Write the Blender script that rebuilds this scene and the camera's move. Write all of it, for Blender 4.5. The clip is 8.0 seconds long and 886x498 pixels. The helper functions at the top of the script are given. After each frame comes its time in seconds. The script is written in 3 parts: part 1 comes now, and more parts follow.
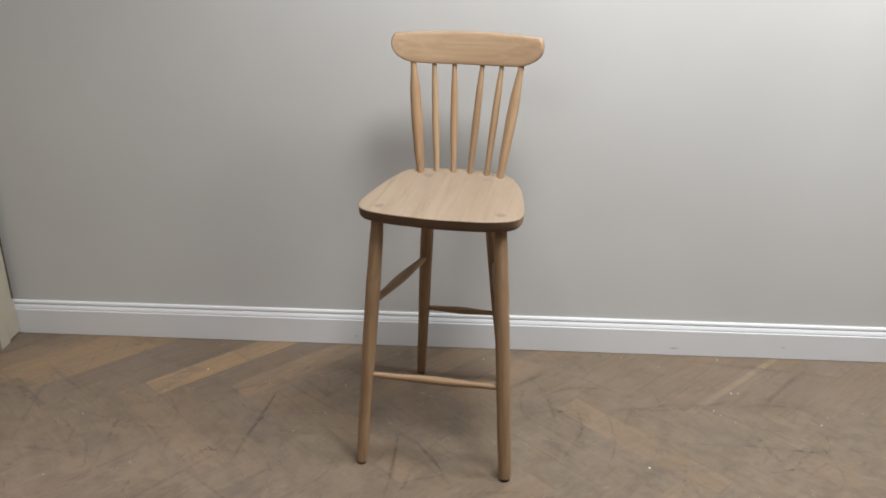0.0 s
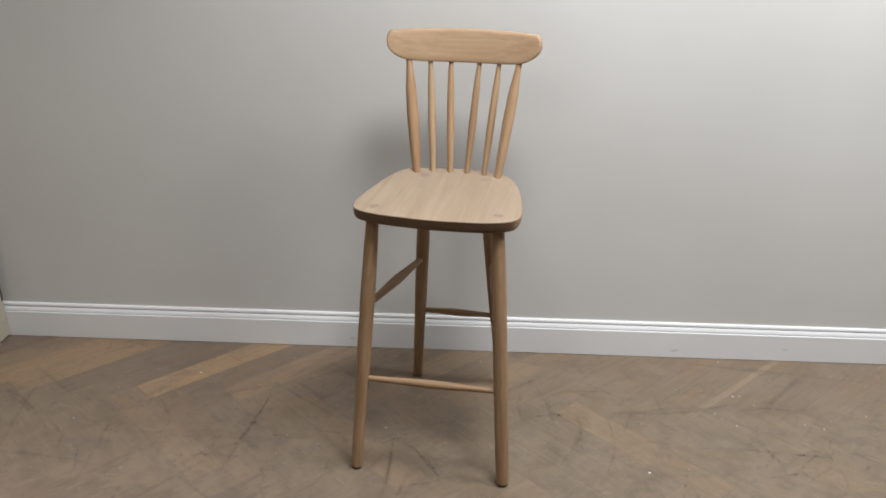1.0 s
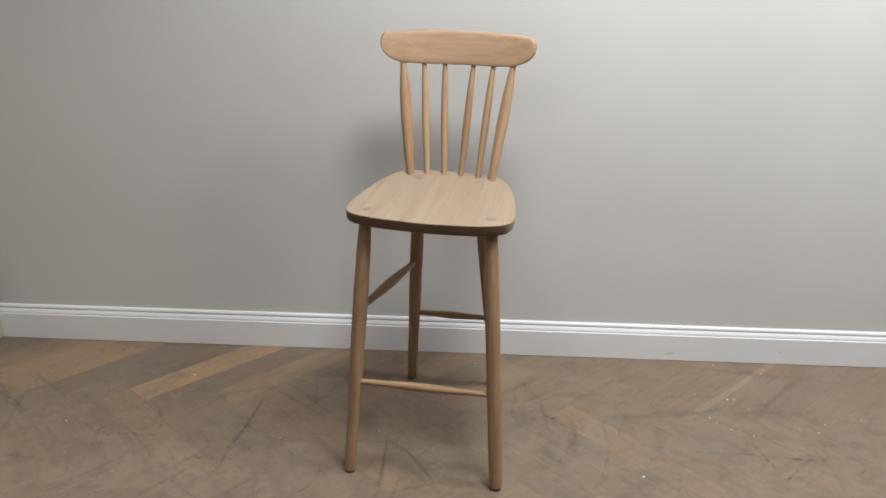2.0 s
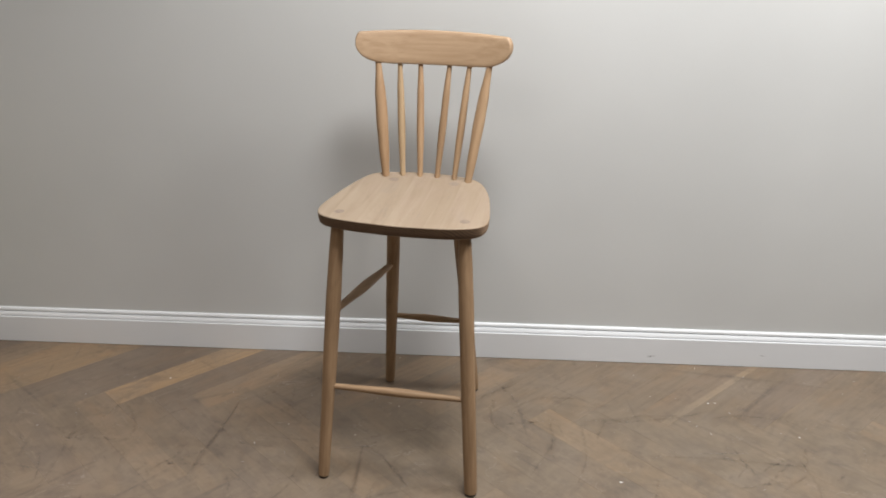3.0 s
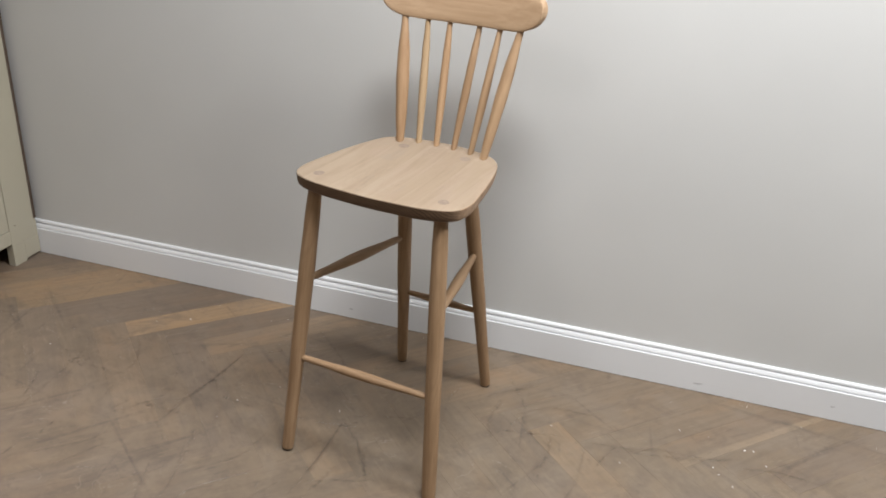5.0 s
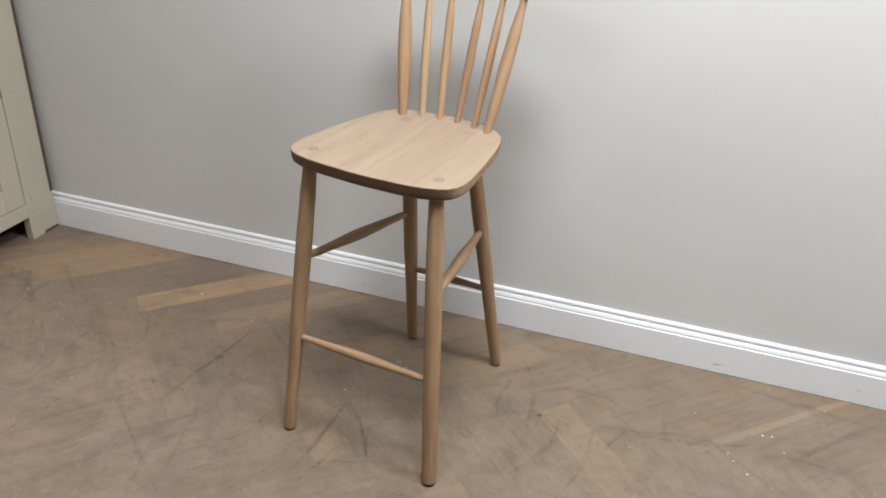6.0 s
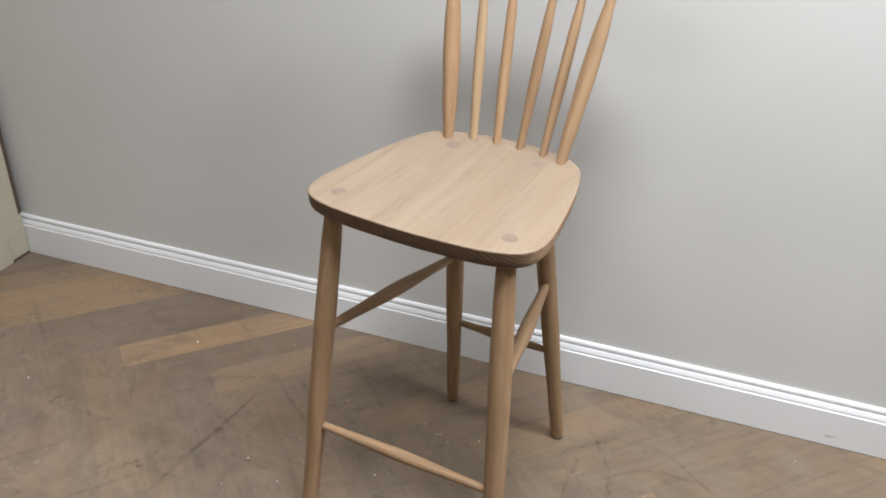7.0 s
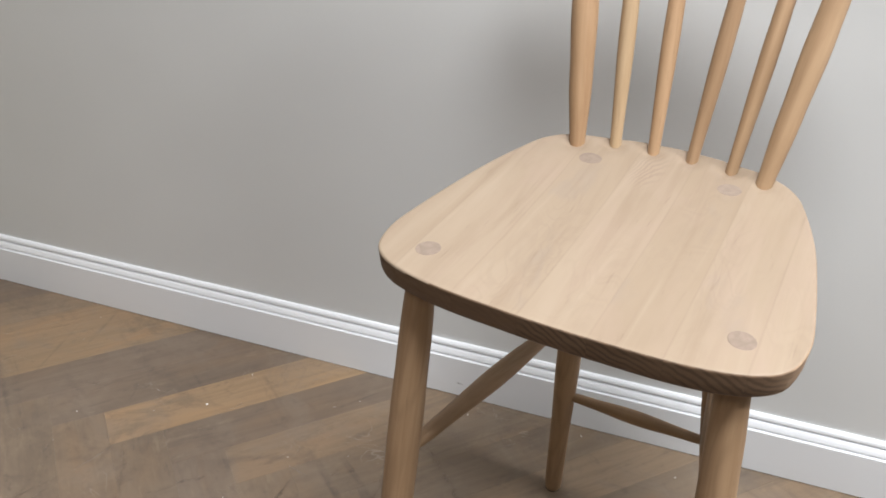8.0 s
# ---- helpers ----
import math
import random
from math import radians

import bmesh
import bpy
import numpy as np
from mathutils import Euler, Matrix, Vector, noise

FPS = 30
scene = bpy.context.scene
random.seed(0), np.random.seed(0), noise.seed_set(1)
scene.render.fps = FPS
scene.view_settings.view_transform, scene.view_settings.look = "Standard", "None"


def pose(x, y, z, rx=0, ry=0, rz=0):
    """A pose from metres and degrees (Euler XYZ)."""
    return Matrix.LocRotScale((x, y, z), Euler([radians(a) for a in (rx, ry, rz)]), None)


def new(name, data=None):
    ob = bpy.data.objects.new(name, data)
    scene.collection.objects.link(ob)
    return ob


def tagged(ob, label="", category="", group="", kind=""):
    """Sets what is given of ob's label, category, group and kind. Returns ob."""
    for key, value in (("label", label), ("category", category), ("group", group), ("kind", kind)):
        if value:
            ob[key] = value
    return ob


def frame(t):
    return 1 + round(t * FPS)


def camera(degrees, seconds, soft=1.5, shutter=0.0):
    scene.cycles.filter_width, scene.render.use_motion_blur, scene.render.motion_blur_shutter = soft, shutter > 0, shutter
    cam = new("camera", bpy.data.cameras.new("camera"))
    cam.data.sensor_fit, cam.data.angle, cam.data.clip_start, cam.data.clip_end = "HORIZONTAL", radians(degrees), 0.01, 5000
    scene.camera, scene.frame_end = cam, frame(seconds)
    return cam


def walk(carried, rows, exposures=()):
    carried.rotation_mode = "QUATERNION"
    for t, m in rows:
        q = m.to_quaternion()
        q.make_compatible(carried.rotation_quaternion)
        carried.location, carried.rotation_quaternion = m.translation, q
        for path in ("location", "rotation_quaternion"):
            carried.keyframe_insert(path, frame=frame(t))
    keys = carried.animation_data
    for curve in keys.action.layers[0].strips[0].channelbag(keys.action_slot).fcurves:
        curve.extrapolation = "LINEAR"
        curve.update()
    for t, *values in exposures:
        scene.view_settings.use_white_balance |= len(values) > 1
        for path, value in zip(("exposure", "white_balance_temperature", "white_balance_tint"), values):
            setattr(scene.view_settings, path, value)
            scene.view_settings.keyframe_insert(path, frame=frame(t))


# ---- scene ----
LENS = 53.55
ROWS = [  # seconds, eye x, y, z, yaw, pitch, roll
    (0.0, 0.1012, -1.9686, 1.3484, 3.100, -22.591, 0.473),
    (0.5, 0.1000, -1.9449, 1.3491, 2.870, -22.808, 0.546),
    (1.0, 0.1028, -1.9309, 1.3352, 2.951, -22.577, 0.483),
    (2.5, 0.1364, -1.9092, 1.3419, 2.925, -22.677, 0.599),
    (2.7, 0.1470, -1.9016, 1.3419, 2.916, -22.759, 0.604),
    (3.0, 0.1672, -1.8875, 1.3400, 2.675, -22.715, 0.715),
    (3.2, 0.1881, -1.8760, 1.3414, 3.037, -22.879, 0.601),
    (3.5, 0.2067, -1.8329, 1.3374, 3.999, -23.095, 0.416),
    (3.8, 0.2444, -1.7550, 1.3366, 5.801, -23.141, 1.087),
    (4.0, 0.2825, -1.6967, 1.3392, 8.200, -23.301, 1.842),
    (4.2, 0.3309, -1.6614, 1.3358, 9.879, -23.508, 2.259),
    (4.5, 0.4248, -1.6147, 1.3294, 11.802, -24.211, 2.529),
    (4.7, 0.4977, -1.6113, 1.3145, 14.072, -24.787, 3.015),
    (5.8, 0.6640, -1.5434, 1.3010, 19.293, -27.196, 2.183),
    (6.0, 0.6548, -1.5090, 1.3081, 19.932, -27.930, 1.792),
    (6.3, 0.6095, -1.4349, 1.2902, 20.348, -28.864, 1.450),
    (6.5, 0.5517, -1.3475, 1.2635, 20.146, -29.187, 1.545),
    (6.8, 0.4635, -1.2038, 1.2494, 20.081, -29.355, 1.521),
    (7.0, 0.4089, -1.1285, 1.2380, 20.051, -29.502, 1.418),
    (7.2, 0.3585, -1.0397, 1.2111, 20.400, -29.548, 1.353),
    (7.5, 0.2749, -0.8869, 1.1719, 21.100, -29.385, 1.054),
    (7.8, 0.1756, -0.7689, 1.1311, 21.550, -30.452, 0.520),
    (8.0, 0.1029, -0.6989, 1.0851, 20.621, -31.946, 0.187),
]
EXPOSURES = [(0.0, -0.14, 6650, 10), (3.0, -0.10, 6700, 10), (3.5, -0.06, 6680, 10), (4.5, -0.03, 6650, 10), (5.8, 0.13, 6550, 10), (6.5, 0.17, 6500, 10), (7.0, 0.13, 6500, 10), (7.3, 0.23, 6480, 10), (7.7, 0.25, 6470, 10), (8.0, 0.26, 6450, 10)]
cam = camera(LENS, 8.0, soft=1.75)
walk(cam, [(t, pose(x, y, z, 90 + pitch, 0, yaw) @ pose(0, 0, 0, 0, 0, roll)) for t, x, y, z, yaw, pitch, roll in ROWS], EXPOSURES)

# ---- the room's measures ----
WALL_Y = 0.480                       # face of the painted wall
X0, X1, Y0 = -1.90, 3.30, -4.20      # the other faces of the room
CEIL = 2.45
SKIRT_H, SKIRT_D = 0.1116, 0.018
CHAIR_TURN = -7.3

# ---- light: ceiling lamps, and one added to lift the left floor ----
world = bpy.data.worlds.new("world")
scene.world = world
world.use_nodes = True
world.node_tree.nodes["Background"].inputs[0].default_value = (0.8, 0.9, 1.0, 1)
world.node_tree.nodes["Background"].inputs[1].default_value = 0.02


def ceiling_lamp(x, y, size, watts, colour, beam):
    lamp = bpy.data.lights.new("ceiling_lamp", "AREA")
    lamp.shape, lamp.size, lamp.energy, lamp.color = "DISK", size, watts, colour
    lamp.spread = radians(beam)
    ob = new("ceiling_lamp", lamp)
    ob.matrix_world = pose(x, y, CEIL - 0.02)
    return ob


LAMP_WHITE = (0.975, 0.995, 1.03)
LAMP_WARM = (1.03, 0.972, 1.035)
LAMP_AMBER = (1.06, 0.975, 0.95)
ceiling_lamp(0.40, -0.46, 0.55, 49, LAMP_WHITE, 178)
ceiling_lamp(1.75, -0.25, 0.50, 53, LAMP_WHITE, 180)
# added fill with a narrow beam, only to brighten the floor on the left
ceiling_lamp(-0.95, -0.52, 0.30, 2.9, LAMP_WARM, 52)
ceiling_lamp(-0.40, -1.60, 0.50, 9.5, LAMP_AMBER, 172)


# ---- materials ----
def material(name, rough=0.5, spec=0.5):
    m = bpy.data.materials.new(name)
    m.use_nodes = True
    nt = m.node_tree
    b = nt.nodes["Principled BSDF"]
    b.inputs["Roughness"].default_value = rough
    b.inputs["Specular IOR Level"].default_value = spec
    return m, nt, b


def link(nt, a, b):
    nt.links.new(a, b)


def mathn(nt, op, a, b=None, c=None):
    n = nt.nodes.new("ShaderNodeMath")
    n.operation = op
    for i, v in enumerate((a, b, c)):
        if v is None:
            continue
        if isinstance(v, (int, float)):
            n.inputs[i].default_value = v
        else:
            link(nt, v, n.inputs[i])
    return n.outputs[0]


def mixc(nt, fac, a, b, kind="MIX"):
    n = nt.nodes.new("ShaderNodeMix")
    n.data_type, n.blend_type = "RGBA", kind
    for sock, v in ((n.inputs[0], fac), (n.inputs[6], a), (n.inputs[7], b)):
        if isinstance(v, (int, float)):
            sock.default_value = v
        elif isinstance(v, tuple):
            sock.default_value = (*v, 1)
        else:
            link(nt, v, sock)
    return n.outputs[2]


def noise_tex(nt, vec, scale, detail=3.0, rough=0.5, distort=0.0):
    n = nt.nodes.new("ShaderNodeTexNoise")
    n.inputs["Scale"].default_value = scale
    n.inputs["Detail"].default_value = detail
    n.inputs["Roughness"].default_value = rough
    n.inputs["Distortion"].default_value = distort
    link(nt, vec, n.inputs["Vector"])
    return n.outputs[0]


def mapped(nt, vec, scale=(1, 1, 1), loc=None):
    n = nt.nodes.new("ShaderNodeMapping")
    n.inputs["Scale"].default_value = scale
    link(nt, vec, n.inputs["Vector"])
    if loc is not None:
        link(nt, loc, n.inputs["Location"])
    return n.outputs[0]


def spread(nt, v, lo, hi, a=0.0, b=1.0):
    n = nt.nodes.new("ShaderNodeMapRange")
    n.interpolation_type = "SMOOTHSTEP"
    for i, w in enumerate((v, lo, hi, a, b)):
        if isinstance(w, (int, float)):
            n.inputs[i].default_value = w
        else:
            link(nt, w, n.inputs[i])
    return n.outputs[0]


def bump(nt, b, height, dist, strength=0.5):
    n = nt.nodes.new("ShaderNodeBump")
    n.inputs["Distance"].default_value = dist
    n.inputs["Strength"].default_value = strength
    link(nt, height, n.inputs["Height"])
    link(nt, n.outputs[0], b.inputs["Normal"])


def object_coords(nt):
    return nt.nodes.new("ShaderNodeTexCoord").outputs["Object"]


def world_coords(nt):
    return nt.nodes.new("ShaderNodeNewGeometry").outputs["Position"]


def chance(nt):
    return nt.nodes.new("ShaderNodeObjectInfo").outputs["Random"]


def oak(name, grain, light, dark, stave=0.0, rough=0.55, figure=0.2, end_grain_shade=0.0, vary=0.9, pore=0.35):
    """Bare pale oak. grain: the axis along which it runs, in the part's own space; stave: the width of glued strips across x."""
    m, nt, b = material(name, rough, 0.35)
    vec = object_coords(nt)
    rnd = chance(nt)
    shift = mathn(nt, "MULTIPLY", rnd, 37.0)
    tone = rnd
    if stave:
        sep = nt.nodes.new("ShaderNodeSeparateXYZ")
        link(nt, vec, sep.inputs[0])
        cell = mathn(nt, "FLOOR", mathn(nt, "DIVIDE", mathn(nt, "ADD", sep.outputs[0], 0.031), stave))
        wn = nt.nodes.new("ShaderNodeTexWhiteNoise")
        wn.noise_dimensions = "1D"
        link(nt, mathn(nt, "ADD", cell, 4.3), wn.inputs["W"])
        tone = wn.outputs["Value"]
        shift = mathn(nt, "MULTIPLY", tone, 53.0)
    comb = nt.nodes.new("ShaderNodeCombineXYZ")
    for i in range(3):
        link(nt, shift, comb.inputs[i])
    s = {"x": (0.06, 1, 1), "y": (1, 0.06, 1), "z": (1, 1, 0.06)}[grain]
    w = {"x": (0.16, 1, 1), "y": (1, 0.16, 1), "z": (1, 1, 0.16)}[grain]
    fine = noise_tex(nt, mapped(nt, vec, s, comb.outputs[0]), 420, 3, 0.6)
    streak = noise_tex(nt, mapped(nt, vec, s, comb.outputs[0]), 90, 4, 0.6, 0.4)
    broad = noise_tex(nt, mapped(nt, vec, w, comb.outputs[0]), 14, 2, 0.5, 0.6)
    rings = mathn(nt, "FRACT", mathn(nt, "MULTIPLY", broad, 11.0))
    rings = mathn(nt, "ABSOLUTE", mathn(nt, "SUBTRACT", rings, 0.5))
    col = mixc(nt, spread(nt, streak, 0.3, 0.72), light, dark)
    zone = spread(nt, noise_tex(nt, mapped(nt, vec, w, comb.outputs[0]), 9, 1, 0.5), 0.40, 0.62, 0.25, 1.0)
    col = mixc(nt, mathn(nt, "MULTIPLY", mathn(nt, "MULTIPLY", spread(nt, rings, 0.22, 0.5), zone), figure), col, tuple(c * 0.78 for c in dark))
    pale = mixc(nt, mathn(nt, "ADD", mathn(nt, "MULTIPLY", tone, vary), 0.45 - vary / 2), (0.90, 0.86, 0.80), (1.08, 1.06, 1.02))
    col = mixc(nt, 1.0, col, pale, "MULTIPLY")
    pores = spread(nt, fine, 0.60, 0.74)
    col = mixc(nt, mathn(nt, "MULTIPLY", pores, pore), col, tuple(c * 0.6 for c in dark))
    if stave:
        seam = mathn(nt, "FRACT", mathn(nt, "DIVIDE", mathn(nt, "ADD", sep.outputs[0], 0.031), stave))
        seam = spread(nt, mathn(nt, "ABSOLUTE", mathn(nt, "SUBTRACT", seam, 0.5)), 0.488, 0.5)
        col = mixc(nt, mathn(nt, "MULTIPLY", seam, 0.3), col, tuple(c * 0.55 for c in dark))
    if end_grain_shade:
        # the faces cut across the fibres are darker than those along them, shade included
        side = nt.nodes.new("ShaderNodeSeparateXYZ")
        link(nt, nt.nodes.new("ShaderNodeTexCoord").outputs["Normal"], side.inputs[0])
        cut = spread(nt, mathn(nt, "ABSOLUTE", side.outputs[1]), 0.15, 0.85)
        # growth rings, cut across: arcs about a heart of its own for each stave
        across = mathn(nt, "ADD", mathn(nt, "SUBTRACT", sep.outputs[0], mathn(nt, "MULTIPLY", cell, stave)), mathn(nt, "ADD", mathn(nt, "MULTIPLY", tone, 0.05), 0.035))
        heart = mathn(nt, "SQRT", mathn(nt, "ADD", mathn(nt, "MULTIPLY", across, across), mathn(nt, "POWER", mathn(nt, "SUBTRACT", sep.outputs[2], 0.505), 2.0)))
        heart = mathn(nt, "ADD", heart, mathn(nt, "MULTIPLY", noise_tex(nt, vec, 30, 3, 0.5), 0.014))
        year = mathn(nt, "ABSOLUTE", mathn(nt, "SUBTRACT", mathn(nt, "FRACT", mathn(nt, "DIVIDE", heart, 0.0060)), 0.5))
        plainer = spread(nt, mathn(nt, "ADD", sep.outputs[0], mathn(nt, "MULTIPLY", mathn(nt, "SUBTRACT", tone, 0.5), 0.10)), -0.05, 0.03, 0.15, 1.0)
        year = mathn(nt, "MULTIPLY", mathn(nt, "MULTIPLY", spread(nt, year, 0.14, 0.44), spread(nt, noise_tex(nt, vec, 24, 2, 0.5), 0.34, 0.56, 0.35, 1.0)), mathn(nt, "MULTIPLY", cut, plainer))
        col = mixc(nt, mathn(nt, "MULTIPLY", mathn(nt, "MULTIPLY", cut, plainer), 0.38), col, tuple(c * 1.25 for c in light))
        col = mixc(nt, mathn(nt, "MULTIPLY", year, 0.52), col, tuple(c * 0.34 for c in dark))
        # this factor also puts the rim's lack of light into the colour
        col = mixc(nt, cut, col, mixc(nt, 1.0, col, (end_grain_shade, end_grain_shade * 0.92, end_grain_shade * 0.86), "MULTIPLY"))
    link(nt, col, b.inputs["Base Color"])
    link(nt, spread(nt, streak, 0.2, 0.8, rough - 0.07, rough + 0.1), b.inputs["Roughness"])
    bump(nt, b, mathn(nt, "SUBTRACT", streak, mathn(nt, "MULTIPLY", pores, 0.6)), 0.0006, 0.35)
    return m


def seat_oak(name, stave):
    """Oiled pale oak in glued staves along y: soft streaks, rosy clouds, and here and there the tongues of a flat-sawn board."""
    m, nt, b = material(name, 0.62, 0.35)
    vec = object_coords(nt)
    sep = nt.nodes.new("ShaderNodeSeparateXYZ")
    link(nt, vec, sep.inputs[0])
    across = mathn(nt, "DIVIDE", mathn(nt, "ADD", sep.outputs[0], 0.031), stave)
    cell = mathn(nt, "FLOOR", across)
    wn = nt.nodes.new("ShaderNodeTexWhiteNoise")
    wn.noise_dimensions = "1D"
    link(nt, mathn(nt, "ADD", cell, 4.3), wn.inputs["W"])
    tone = wn.outputs["Value"]
    comb = nt.nodes.new("ShaderNodeCombineXYZ")
    for i in range(3):
        link(nt, mathn(nt, "MULTIPLY", tone, 53.0), comb.inputs[i])
    long_way = mapped(nt, vec, (1, 0.07, 1), comb.outputs[0])
    half_way = mapped(nt, vec, (1, 0.30, 1), comb.outputs[0])
    streak = noise_tex(nt, long_way, 48, 4, 0.55, 0.5)
    fine = noise_tex(nt, long_way, 330, 3, 0.6)
    cloud = noise_tex(nt, half_way, 13, 4, 0.6, 0.7)
    col = mixc(nt, tone, (0.263, 0.198, 0.137), (0.287, 0.220, 0.156))
    col = mixc(nt, mathn(nt, "MULTIPLY", spread(nt, streak, 0.46, 0.72), 0.55), col, (0.228, 0.166, 0.113))
    col = mixc(nt, mathn(nt, "MULTIPLY", spread(nt, streak, 0.30, 0.46, 1.0, 0.0), 0.40), col, (0.322, 0.254, 0.185))
    col = mixc(nt, mathn(nt, "MULTIPLY", spread(nt, cloud, 0.48, 0.68), 0.40), col, (0.300, 0.222, 0.168))
    grey = noise_tex(nt, half_way, 24, 3, 0.6, 0.4)
    col = mixc(nt, mathn(nt, "MULTIPLY", spread(nt, grey, 0.58, 0.72), 0.28), col, (0.226, 0.184, 0.152))
    # nested tongues about the middle of a stave
    lane = mathn(nt, "SUBTRACT", mathn(nt, "FRACT", across), mathn(nt, "ADD", 0.32, mathn(nt, "MULTIPLY", tone, 0.4)))
    tongue = mathn(nt, "ADD", mathn(nt, "MULTIPLY", mathn(nt, "MULTIPLY", lane, lane), 0.26), mathn(nt, "ADD", sep.outputs[1], tone))
    tongue = mathn(nt, "ADD", tongue, mathn(nt, "MULTIPLY", noise_tex(nt, mapped(nt, vec, (1, 0.6, 1)), 30, 4, 0.6), 0.06))
    band = mathn(nt, "ABSOLUTE", mathn(nt, "SUBTRACT", mathn(nt, "FRACT", mathn(nt, "DIVIDE", tongue, 0.017)), 0.5))
    spot = mathn(nt, "ADD", mathn(nt, "POWER", mathn(nt, "DIVIDE", mathn(nt, "ADD", sep.outputs[0], 0.012), 0.022), 2.0), mathn(nt, "POWER", mathn(nt, "DIVIDE", mathn(nt, "SUBTRACT", sep.outputs[1], 0.180), 0.052), 2.0))
    where = spread(nt, mathn(nt, "ADD", spot, mathn(nt, "MULTIPLY", cloud, 0.8)), 0.5, 1.5, 1.0, 0.0)
    col = mixc(nt, mathn(nt, "MULTIPLY", mathn(nt, "MULTIPLY", spread(nt, band, 0.10, 0.46), where), 0.50), col, (0.214, 0.155, 0.112))
    eddy = noise_tex(nt, mapped(nt, vec, (1, 0.42, 1), comb.outputs[0]), 30, 2, 0.5, 1.1)
    eddy = mathn(nt, "ABSOLUTE", mathn(nt, "SUBTRACT", mathn(nt, "FRACT", mathn(nt, "MULTIPLY", eddy, 6.0)), 0.5))
    where = spread(nt, noise_tex(nt, half_way, 9, 2, 0.5), 0.50, 0.68)
    col = mixc(nt, mathn(nt, "MULTIPLY", mathn(nt, "MULTIPLY", spread(nt, eddy, 0.15, 0.5), where), 0.17), col, (0.205, 0.150, 0.108))
    # open pores in short dashes, and the glue lines
    dash = spread(nt, noise_tex(nt, mapped(nt, vec, (1, 0.10, 1), comb.outputs[0]), 190, 2, 0.5), 0.64, 0.74)
    dash = mathn(nt, "MULTIPLY", dash, spread(nt, streak, 0.45, 0.60))
    col = mixc(nt, mathn(nt, "MULTIPLY", dash, 0.26), col, (0.150, 0.104, 0.070))
    seam = mathn(nt, "ABSOLUTE", mathn(nt, "SUBTRACT", mathn(nt, "FRACT", across), 0.5))
    col = mixc(nt, mathn(nt, "MULTIPLY", spread(nt, seam, 0.470, 0.5), 0.15), col, (0.170, 0.120, 0.080))
    link(nt, col, b.inputs["Base Color"])
    link(nt, spread(nt, streak, 0.2, 0.8, 0.56, 0.70), b.inputs["Roughness"])
    bump(nt, b, mathn(nt, "SUBTRACT", fine, mathn(nt, "MULTIPLY", dash, 0.8)), 0.0004, 0.25)
    return m


OAK_L, OAK_D = (0.41, 0.285, 0.178), (0.335, 0.220, 0.130)
MAT_SEAT = seat_oak("oak_seat", 0.062)
MAT_TURNED = oak("oak_turned", "z", OAK_L, OAK_D)
MAT_LEG = oak("oak_leg", "z", (0.332, 0.224, 0.136), (0.260, 0.167, 0.096), figure=0.32)
MAT_PALE = oak("oak_turned_pale", "z", (0.45, 0.335, 0.215), (0.385, 0.275, 0.165))
MAT_RUSSET = oak("oak_turned_russet", "z", (0.380, 0.252, 0.150), (0.290, 0.180, 0.100))
MAT_BROWN = oak("oak_turned_brown", "z", (0.335, 0.223, 0.135), (0.255, 0.162, 0.092))
MAT_RAIL = oak("oak_rail", "x", (0.43, 0.308, 0.204), (0.350, 0.238, 0.148), figure=0.04, pore=0.34)
MAT_PEG = oak("oak_end_grain", "z", (0.258, 0.205, 0.170), (0.216, 0.170, 0.139), rough=0.66)
MAT_EDGE = oak("oak_seat_edge", "x", (0.34, 0.235, 0.156), (0.24, 0.158, 0.100), stave=0.062, rough=0.6, figure=0.2, end_grain_shade=0.38, vary=1.6)


def paint(name, colour, rough, grain=0.03, bumpy=0.0004, scale=260):
    m, nt, b = material(name, rough, 0.5)
    vec = world_coords(nt)
    big = noise_tex(nt, vec, 1.7, 3, 0.5)
    small = noise_tex(nt, vec, scale, 2, 0.6)
    a = tuple(c * (1 - grain) for c in colour)
    z = tuple(min(1, c * (1 + grain)) for c in colour)
    link(nt, mixc(nt, spread(nt, big, 0.3, 0.7), a, z), b.inputs["Base Color"])
    link(nt, spread(nt, big, 0.3, 0.7, rough - 0.04, rough + 0.04), b.inputs["Roughness"])
    bump(nt, b, small, bumpy, 0.25)
    return m


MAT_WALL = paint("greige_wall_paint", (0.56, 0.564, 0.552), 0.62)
# grey chosen for the unseen walls, to hold down their bounce light
MAT_WALL_LOW_BOUNCE = paint("low_bounce_grey", (0.27, 0.265, 0.255), 0.7)
MAT_CEIL = paint("white_ceiling_paint", (0.80, 0.79, 0.77), 0.8)
MAT_SKIRT = paint("white_satin_paint", (0.72, 0.735, 0.750), 0.52, 0.025, 0.0002, 120)
MAT_CREAM = paint("cream_furniture_paint", (0.395, 0.368, 0.288), 0.45, 0.03, 0.0003, 90)
MAT_DARK = paint("dark_inside", (0.03, 0.026, 0.022), 0.8)
MAT_RAW = paint("raw_back_board", (0.075, 0.05, 0.035), 0.7)
MAT_PAD = paint("dark_glide", (0.045, 0.035, 0.03), 0.6)
MAT_BRASS, _nt, _b = material("dull_brass", 0.4)
_b.inputs["Base Color"].default_value, _b.inputs["Metallic"].default_value = (0.45, 0.36, 0.2, 1), 1.0
MAT_FLECK = paint("white_paint_fleck", (0.8, 0.79, 0.76), 0.5)


